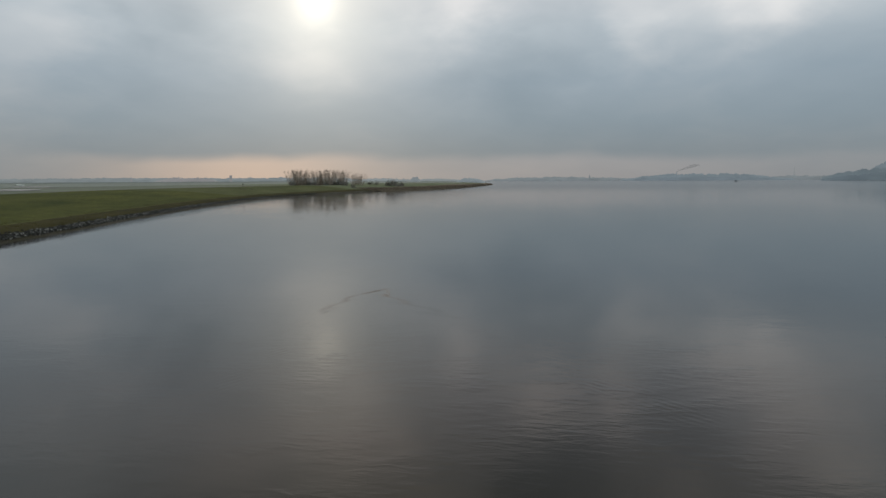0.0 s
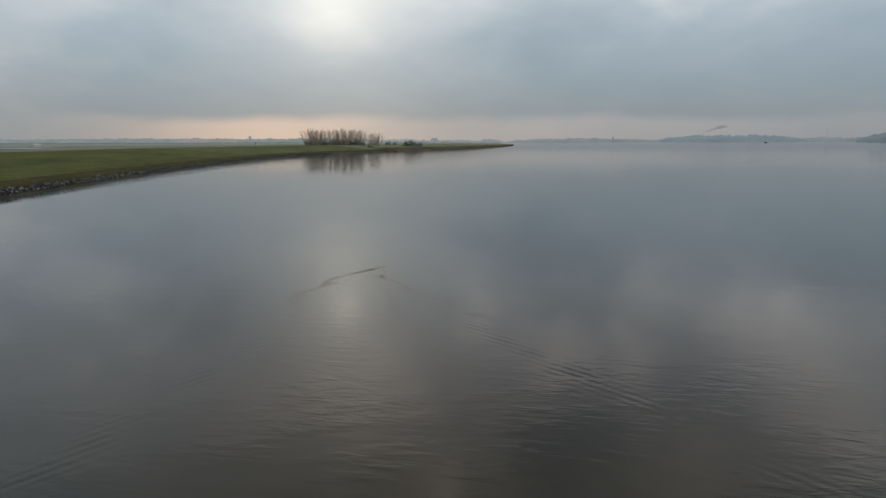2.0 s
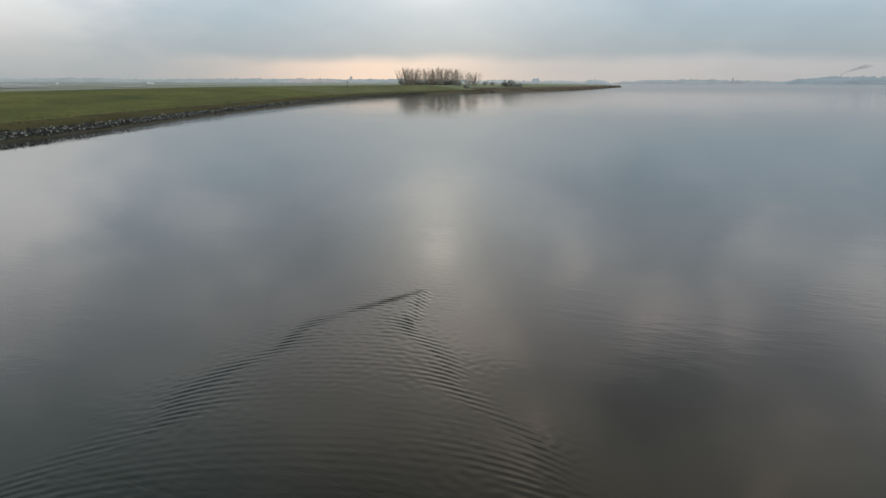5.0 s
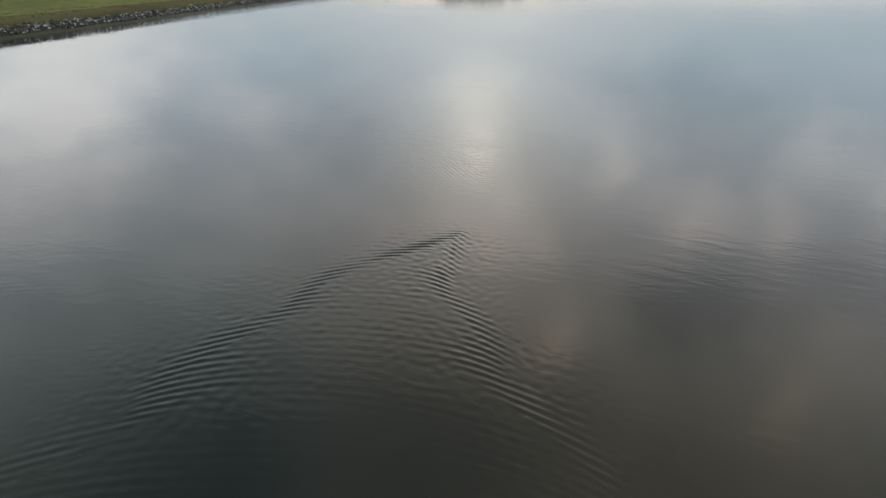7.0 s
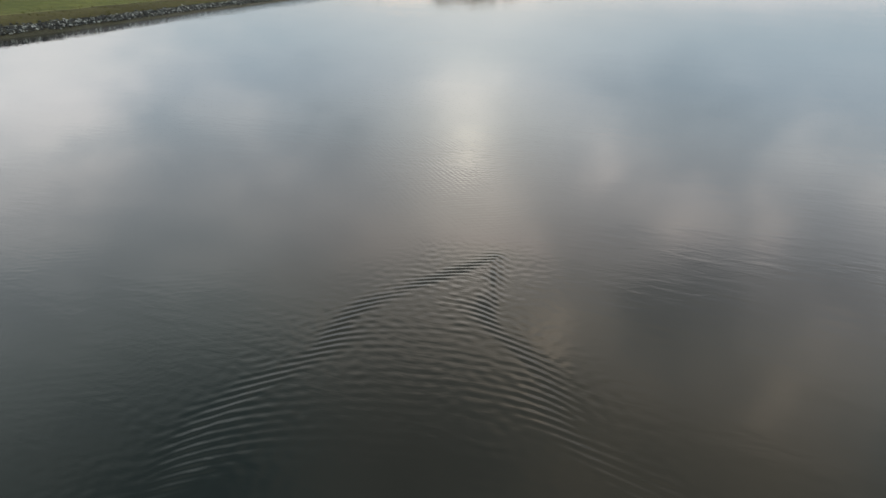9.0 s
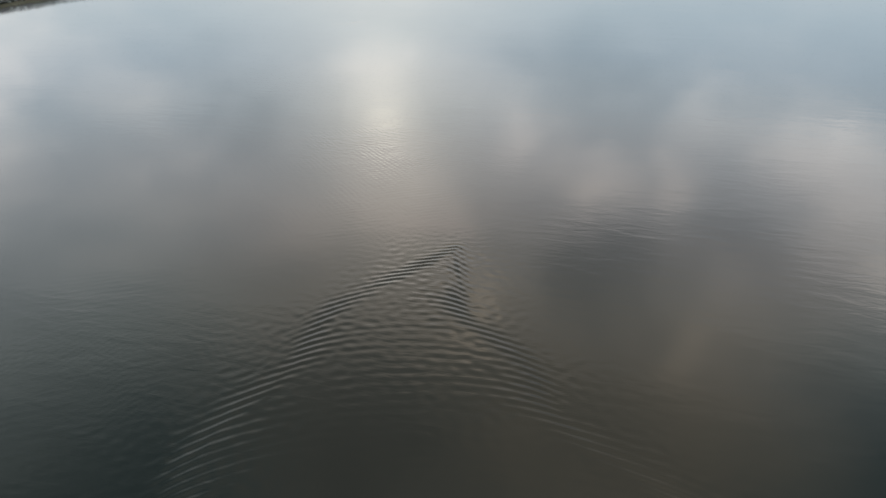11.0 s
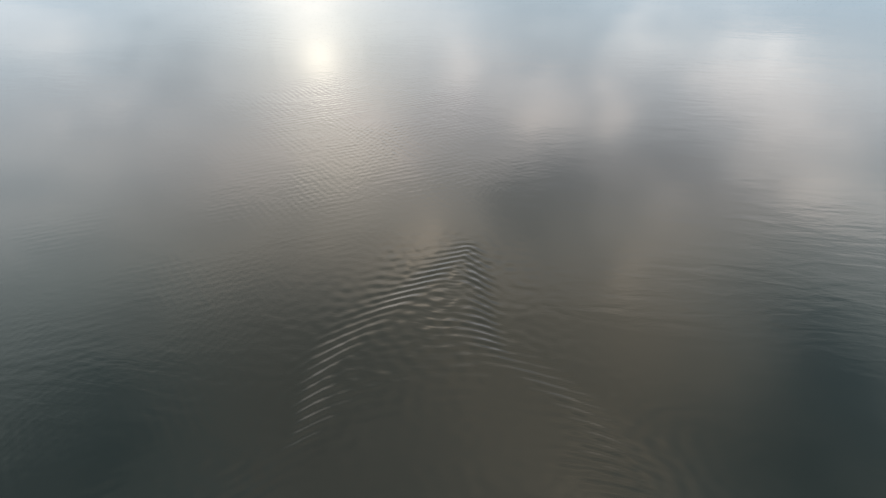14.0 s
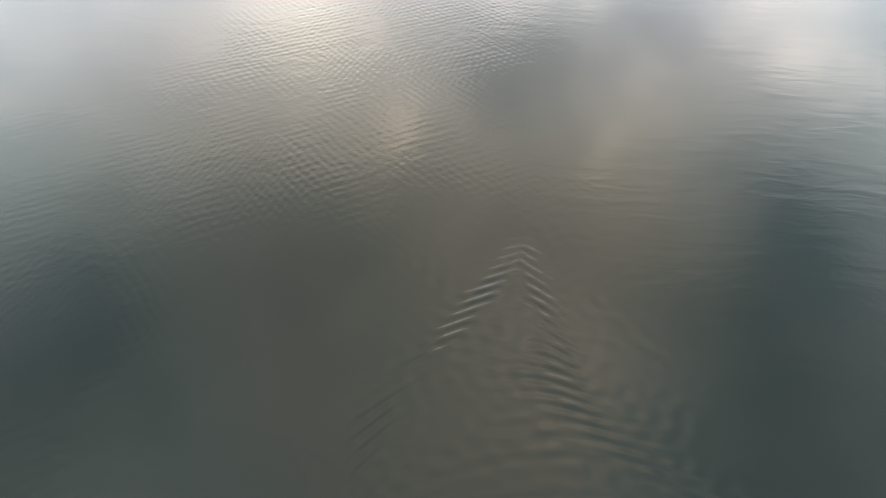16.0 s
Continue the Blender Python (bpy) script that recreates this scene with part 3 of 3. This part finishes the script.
rest_v, rest_f = [], []
for s in spots:
    if s in taken:
        continue
    k = len(rest_v)
    turn = stone_pose(s)
    rest_v += [tuple(turn @ v.co) for v in BOULDERS[s[6]].vertices]
    rest_f += [tuple(k + i for i in f.vertices) for f in BOULDERS[s[6]].polygons]
rest = part("boulders", mesh_of("boulders", rest_v, rest_f, STONE), riprap)
tagged(rest, kind="stuff")

# ---- grass tufts on the verge ----


def blades(name, spots, mat, count, spread, tall, wide):
    """Clumps of upright blades."""
    shape = Shape()
    rng = random.Random(len(spots))
    for x, y, z in spots:
        for _ in range(count):
            a = rng.uniform(0, 2 * math.pi)
            b = Vector((x + rng.gauss(0, spread), y + rng.gauss(0, spread), z - 0.05))
            side = Vector((math.cos(a), math.sin(a), 0)) * wide * rng.uniform(0.6, 1.3)
            tip = b + Vector((rng.gauss(0, 0.25) * tall, rng.gauss(0, 0.25) * tall, tall * rng.uniform(0.55, 1.15)))
            shape.quad(b - side, b + side, tip + side * 0.3, tip - side * 0.3)
    return shape.mesh(name, mat)


rng = random.Random(11)
tufts = []
for i in range(len(LINE) - 1):
    q = LINE[i]
    if 40 < q.y < 420:
        for _ in range(11 if q.y < 200 else 5):
            d = rng.choice((rng.uniform(1.8, 2.8), rng.uniform(1.8, 5.8), rng.uniform(5, 10)))
            p = q + inland(i) * d + Vector((0, rng.uniform(-1.3, 1.3)))
            tufts.append((p.x, p.y, bank(d, p.y)))
tagged(new("grass_tufts", blades("grass_tufts", tufts, TUFT, 7, 0.22, 0.24, 0.028)), "dry tufts of grass along the verge", "grass", kind="stuff")
reeds = []
for i in range(len(LINE) - 1):
    q = LINE[i]
    if q.y > 425:
        for _ in range(26):
            d = rng.uniform(-0.5, 16) * rng.uniform(0.4, 1)
            p = q + inland(i) * d + (LINE[i + 1] - q) * rng.random()
            reeds.append((p.x, p.y, max(0, bank(d, p.y))))
tagged(new("reed_bed", blades("reed_bed", reeds, REED, 5, 0.8, 1.35, 0.12)), "brown winter reeds along the low headland", "reeds", kind="stuff")

# ---- bare trees ----


def bare_tree(name, label, seed, tall, stems, spread, group):
    rng = random.Random(seed)
    tree = thing(name, label, "tree", group)
    wood, crown = Shape(), Shape()
    for _ in range(stems):
        a = rng.uniform(0, 2 * math.pi)
        lean = rng.uniform(0.02, spread)
        top = tall * rng.uniform(0.78, 1.0)
        d = Vector((math.cos(a) * lean, math.sin(a) * lean, 1)).normalized()
        p = Vector((math.cos(a) * 0.5, math.sin(a) * 0.5, -0.4))
        r = rng.uniform(0.10, 0.17)
        segments = 6
        for s in range(segments):
            d = (d + Vector((rng.gauss(0, 0.05), rng.gauss(0, 0.05), 0.06))).normalized()
            e = p + d * (top / segments)
            wood.limb(p, e, r * (1 - s / segments) + 0.03, r * (1 - (s + 1) / segments) + 0.025, 4)
            if s >= 1:
                for _ in range(3):
                    f = p.lerp(e, rng.random())
                    b = rng.uniform(0, 2 * math.pi)
                    bd = (d * 1.15 + Vector((math.cos(b), math.sin(b), 0)) * rng.uniform(0.4, 1.0)).normalized()
                    long = tall * rng.uniform(0.10, 0.20) * (1.25 - s / segments)
                    g = f + bd * long
                    crown.limb(f, g, 0.050, 0.022, 3)
                    for _ in range(4):
                        h = f.lerp(g, rng.uniform(0.25, 1))
                        td = (bd + Vector((rng.gauss(0, 0.4), rng.gauss(0, 0.4), rng.uniform(0.1, 0.6)))).normalized()
                        crown.limb(h, h + td * rng.uniform(0.6, 2.1), 0.018, 0.009, 3)
            p = e
    part("trunk", wood.mesh("trunk", BARK), tree)
    part("crown", crown.mesh("crown", TWIG), tree)
    return tree


def shrub(name, label, seed, wide, tall, group):
    rng = random.Random(seed)
    bush = thing(name, label, "shrub", group)
    stems, growth = Shape(), Shape()
    for _ in range(16):
        a = rng.uniform(0, 2 * math.pi)
        r = wide * math.sqrt(rng.random()) * 0.5
        tip = Vector((math.cos(a) * r, math.sin(a) * r, tall * rng.uniform(0.55, 1.0) * (1 - 0.5 * (2 * r / wide) ** 2)))
        root = Vector((tip.x * 0.4, tip.y * 0.4, -0.3))
        stems.limb(root, tip, 0.09, 0.03, 4)
        for _ in range(55):
            p = root.lerp(tip, rng.uniform(0.15, 1)) + Vector((rng.gauss(0, 0.5), rng.gauss(0, 0.5), rng.gauss(0, 0.35)))
            p.z = max(p.z, 0.05)
            s = Vector((rng.gauss(0, 1), rng.gauss(0, 1), rng.gauss(0, 0.6))).normalized() * rng.uniform(0.12, 0.30)
            t = s.orthogonal().normalized() * s.length * 0.6
            growth.quad(p - s, p - t, p + s, p + t)
    part("stems", stems.mesh("stems", BARK), bush)
    part("growth", growth.mesh("growth", SHRUB), bush)
    return bush


def spot(azimuth, distance, sink=0.0):
    x, y = distance * math.sin(radians(azimuth)), distance * math.cos(radians(azimuth))
    return x, y, land_z(x, y) - sink


KINDS = [bare_tree("bare_tree", "tall leafless tree with many upright stems", seed, 13.7, 11, 0.66, "trees behind the dyke") for seed in (1, 2, 3)]
rng = random.Random(21)
places = []
for i in range(7):
    places.append((-15.25 + 1.5 * i / 6 + rng.uniform(-0.07, 0.07), rng.uniform(478, 508), 0.92 + 0.12 * math.sin(math.pi * (i + 0.8) / 7.5) + rng.uniform(-0.05, 0.05)))
for i in range(11):
    places.append((-13.1 + 2.75 * i / 10 + rng.uniform(-0.07, 0.07), rng.uniform(478, 508), 0.90 + 0.14 * math.sin(math.pi * (i + 1.2) / 12) + rng.uniform(-0.05, 0.05)))
places += [(-9.5, 485, 0.78), (-9.2, 492, 0.86), (-8.85, 488, 0.82)]
for i, (azimuth, distance, size) in enumerate(places):
    x, y, z = spot(azimuth, distance, 1.1)
    m = pose(x, y, z, 0, 0, rng.uniform(0, 360))
    tree = KINDS[i] if i < 3 else copy_thing(KINDS[i % 3], m)
    tree.matrix_basis = m @ Matrix.Diagonal((size, size, size, 1))
SHRUBS = [shrub("shrub", "dark leafless shrub growing low among the trees", seed, 7.0, 5.5, "undergrowth") for seed in (31, 32)]
rows = [(-15.3 + 5.1 * i / 23 + rng.uniform(-0.1, 0.1), rng.uniform(474, 500), rng.uniform(0.75, 1.1)) for i in range(24)]
rows += [(-8.0, 520, 0.85), (-7.4, 520, 0.8), (-6.2, 500, 1.25), (-5.8, 505, 1.2), (-5.4, 500, 1.0), (-5.0, 508, 0.9), (-9.6, 445, 0.8)]
for i, (azimuth, distance, size) in enumerate(rows):
    x, y, z = spot(azimuth, distance, 0.8)
    m = pose(x, y, z, 0, 0, rng.uniform(0, 360))
    bush = SHRUBS[i] if i < 2 else copy_thing(SHRUBS[i % 2], m)
    bush.matrix_basis = m @ Matrix.Diagonal((size, size, size, 1))

# ---- distance: woods and towers round the lake, the mist put in as their own glow ----


def far_woods(name, label, az0, az1, dist, low, tall, seed, mat, lump=90.0, base=-1.0):
    """A long wood far off, with crowns of uneven height, several rows deep."""
    verts, faces = [], []
    span = abs(az1 - az0) * dist / 57.3
    count = int(abs(az1 - az0) * dist / 57.3 / min(lump / 14, 3.6 if abs(az1 - az0) < 60 else 9)) + 2
    for i in range(count):
        t = i / (count - 1)
        a = radians(az0 + (az1 - az0) * t)
        run = a * dist / lump
        end = min(1, 0.16 + 0.84 * (min(t, 1 - t) * span / min(170, 0.3 * span)) ** 0.6)
        for deep, part_of in ((0, 0.0), (3, 0.55), (22, 1.0), (60, 0.85), (110, 0.0)):
            h = low + (tall - low) * max(0, 0.5 + 0.7 * noise.noise((run * 0.35, seed, deep * 0.02))) + (tall * 0.17) * noise.noise((run * 2.3, seed + 7, deep * 0.05)) + tall * 0.17 * noise.noise((run * 7.1, seed + 9, deep * 0.1)) + tall * 0.10 * noise.noise((run * 17.0, seed + 11, deep * 0.1))
            d = dist + deep + 8 * noise.noise((run * 1.7, seed + 3, part_of * 5))
            verts.append((d * math.sin(a), d * math.cos(a), base + h * part_of * end))
    for i in range(count - 1):
        for j in range(4):
            faces.append((i * 5 + j, i * 5 + 5 + j, i * 5 + 6 + j, i * 5 + 1 + j))
    ob = new(name, mesh_of(name, verts, faces, mat))
    return tagged(ob, label, "woods", kind="backdrop")


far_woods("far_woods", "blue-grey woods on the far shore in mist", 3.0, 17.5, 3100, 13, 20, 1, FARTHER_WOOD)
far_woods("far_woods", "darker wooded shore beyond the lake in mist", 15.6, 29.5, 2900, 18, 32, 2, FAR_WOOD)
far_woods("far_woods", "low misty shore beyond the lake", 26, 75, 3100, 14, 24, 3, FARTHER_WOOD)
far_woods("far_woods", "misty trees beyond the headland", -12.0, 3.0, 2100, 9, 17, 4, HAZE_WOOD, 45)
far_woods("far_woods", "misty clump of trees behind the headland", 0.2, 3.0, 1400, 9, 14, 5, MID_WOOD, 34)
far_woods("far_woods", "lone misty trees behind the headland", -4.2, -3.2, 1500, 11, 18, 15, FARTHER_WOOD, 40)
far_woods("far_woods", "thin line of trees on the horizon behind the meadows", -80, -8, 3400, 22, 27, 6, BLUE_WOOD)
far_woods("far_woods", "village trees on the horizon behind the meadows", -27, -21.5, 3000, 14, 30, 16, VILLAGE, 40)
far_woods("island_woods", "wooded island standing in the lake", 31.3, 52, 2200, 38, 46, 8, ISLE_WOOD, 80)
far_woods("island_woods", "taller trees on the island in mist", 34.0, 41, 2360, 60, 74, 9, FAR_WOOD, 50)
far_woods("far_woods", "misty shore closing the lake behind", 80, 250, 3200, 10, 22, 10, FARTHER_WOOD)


def tower(azimuth, dist, wide, tall, spire, label, mat):
    x, y = dist * math.sin(radians(azimuth)), dist * math.cos(radians(azimuth))
    build = thing("far_tower", label, "tower", kind="backdrop")
    build.matrix_basis = pose(x, y, 0, 0, 0, -azimuth)
    body = Shape()
    body.box(-wide / 2, -wide / 2, 0, wide / 2, wide / 2, tall)
    body.box(-wide * 0.58, -wide * 0.58, tall * 0.86, wide * 0.58, wide * 0.58, tall * 0.9)
    part("shaft", body.mesh("shaft", mat), build)
    if spire:
        roof = Shape()
        roof.limb((0, 0, tall), (0, 0, tall + spire), wide * 0.6, 0.3, 4)
        part("spire", roof.mesh("spire", mat), build)


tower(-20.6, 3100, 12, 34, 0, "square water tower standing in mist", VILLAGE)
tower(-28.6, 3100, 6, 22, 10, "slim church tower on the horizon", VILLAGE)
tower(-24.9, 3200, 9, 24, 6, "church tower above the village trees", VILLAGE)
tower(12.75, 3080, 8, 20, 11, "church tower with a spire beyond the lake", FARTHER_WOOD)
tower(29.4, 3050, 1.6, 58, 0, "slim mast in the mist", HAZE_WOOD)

# smoking chimney beyond the wood
stack = thing("far_chimney", "tall works chimney far beyond the woods", "chimney", kind="backdrop")
stack.matrix_basis = pose(2900 * math.sin(radians(20.3)), 2900 * math.cos(radians(20.3)), 0)
shape = Shape()
shape.limb((0, 0, 0), (0, 0, 36), 2.2, 1.5, 10)
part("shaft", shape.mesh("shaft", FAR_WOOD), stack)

smoke, n, shader = material("thin_smoke", 1.0, (0.06, 0.06, 0.06))
# a dim glow in the smoke stands in for scattered daylight
shader.inputs["Emission Color"].default_value = (0.150, 0.155, 0.16, 1)
shader.inputs["Emission Strength"].default_value = 1.0
shader.inputs["Alpha"].default_value = 0.19
for i in range(9):
    puff = bmesh.new()
    bmesh.ops.create_icosphere(puff, subdivisions=2, radius=1.0)
    t = i / 8
    for v in puff.verts:
        v.co *= 1 + 0.5 * noise.noise(v.co * 1.3 + Vector((i * 3.1, 0, 0)))
        v.co = Vector((4 + 80 * t + v.co.x * (6 + 12 * t), v.co.y * 6, 39 + 28 * t ** 0.8 + v.co.z * (2.5 + 3.5 * t)))
    data = bpy.data.meshes.new("smoke_puff")
    puff.to_mesh(data)
    data.materials.append(smoke)
    part("smoke_puff", data, stack, "thin grey chimney smoke")
    puff.free()

# ---- small things in the distance ----


def shed(x, y, turn, long, wide, wall, ridge):
    z = land_z(x, y)
    barn = thing("white_shed", "white boarded farm shed with a pale roof in the meadow", "shed", "farm sheds")
    barn.matrix_basis = pose(x, y, z, 0, 0, turn)
    walls, roof = Shape(), Shape()
    walls.box(-long / 2, -wide / 2, -0.3, long / 2, wide / 2, wall)
    k = len(walls.v)
    for s in (-1, 1):
        walls.v += [(s * long / 2, -wide / 2, wall), (s * long / 2, wide / 2, wall), (s * long / 2, 0, ridge - 0.1)]
    walls.f += [(k, k + 1, k + 2), (k + 3, k + 5, k + 4)]
    o = 0.5
    for s in (-1, 1):
        a, b = Vector((-long / 2 - o, s * (wide / 2 + o), wall - 0.2)), Vector((long / 2 + o, s * (wide / 2 + o), wall - 0.2))
        c, d = Vector((long / 2 + o, 0, ridge)), Vector((-long / 2 - o, 0, ridge))
        t = Vector((0, 0, 0.2))
        roof.quad(a, b, c, d)
        roof.quad(a + t, b + t, c + t, d + t)
        roof.quad(a, b, b + t, a + t)
        roof.quad(a, d, d + t, a + t)
        roof.quad(b, c, c + t, b + t)
    part("walls", walls.mesh("walls", WHITE), barn)
    part("roof", roof.mesh("roof", ROOF), barn)


shed(-416, 563, 35, 2.6, 1.8, 1.0, 1.6)
shed(-410, 560, 48, 1.8, 1.5, 0.8, 1.3)
shed(-491, 529, 45, 1.8, 1.4, 0.8, 1.3)


# beacon pole on the dyke
x, y = -116.0, 326.0
z = land_z(x, y)
beacon = thing("beacon_pole", "tarred timber pole with a dark topmark on the dyke", "pole")
beacon.matrix_basis = pose(x, y, z) @ Matrix.Diagonal((0.5, 0.5, 0.62, 1))
shape = Shape()
shape.limb((0, 0, -0.5), (0, 0, 4.6), 0.16, 0.12, 8)
part("pole", shape.mesh("pole", POST), beacon)
shape = Shape()
shape.limb((0, 0, 4.0), (0, 0, 5.0), 0.75, 0.15, 8)
shape.limb((0, 0, 3.95), (0, 0, 4.0), 0.7, 0.75, 8)
part("topmark", shape.mesh("topmark", POST), beacon)
for dx, dy, tall in ((-1.2, -0.6, 0.7), (4.4, 0.6, 0.9)):
    post = Shape()
    post.limb((0, 0, -0.3), (0, 0, tall), 0.09, 0.07, 6)
    post.limb((0, 0, tall), (0, 0, tall + 0.06), 0.07, 0.02, 6)
    ob = new("fence_post", post.mesh("fence_post", POST))
    ob.matrix_basis = pose(x + dx, y + dy, land_z(x + dx, y + dy))
    tagged(ob, "short weathered timber post on the dyke", "post", "fence posts")

# work boat lying far out
boat = thing("work_boat", "small dark work boat lying on the lake", "boat")
boat.matrix_basis = pose(712, 1518, 0, 0, 0, 20) @ Matrix.Diagonal((0.8, 0.8, 0.8, 1))
hull = Shape()
deck_line = [(-6, -1.8), (3.5, -1.9), (5.6, -1.2), (6.8, 0), (5.6, 1.2), (3.5, 1.9), (-6, 1.8)]
k = len(deck_line)
hull.v = [(px * 0.94, py * 0.8, -0.3) for px, py in deck_line] + [(px, py, 1.2) for px, py in deck_line]
hull.f = [(i, (i + 1) % k, k + (i + 1) % k, k + i) for i in range(k)] + [tuple(range(k, 2 * k)), tuple(reversed(range(k)))]
part("hull", hull.mesh("hull", HULL), boat)
shape = Shape()
shape.box(-4.5, -1.2, 1.2, -0.5, 1.2, 3.2)
shape.box(-4.8, -1.4, 3.2, -0.2, 1.4, 3.35)
part("wheelhouse", shape.mesh("wheelhouse", HULL), boat)

# ---- the nearest boulders, one by one ----
for s in near:
    ob = new("boulder", BOULDERS[s[6]])
    ob.parent = riprap
    ob.matrix_basis = stone_pose(s)
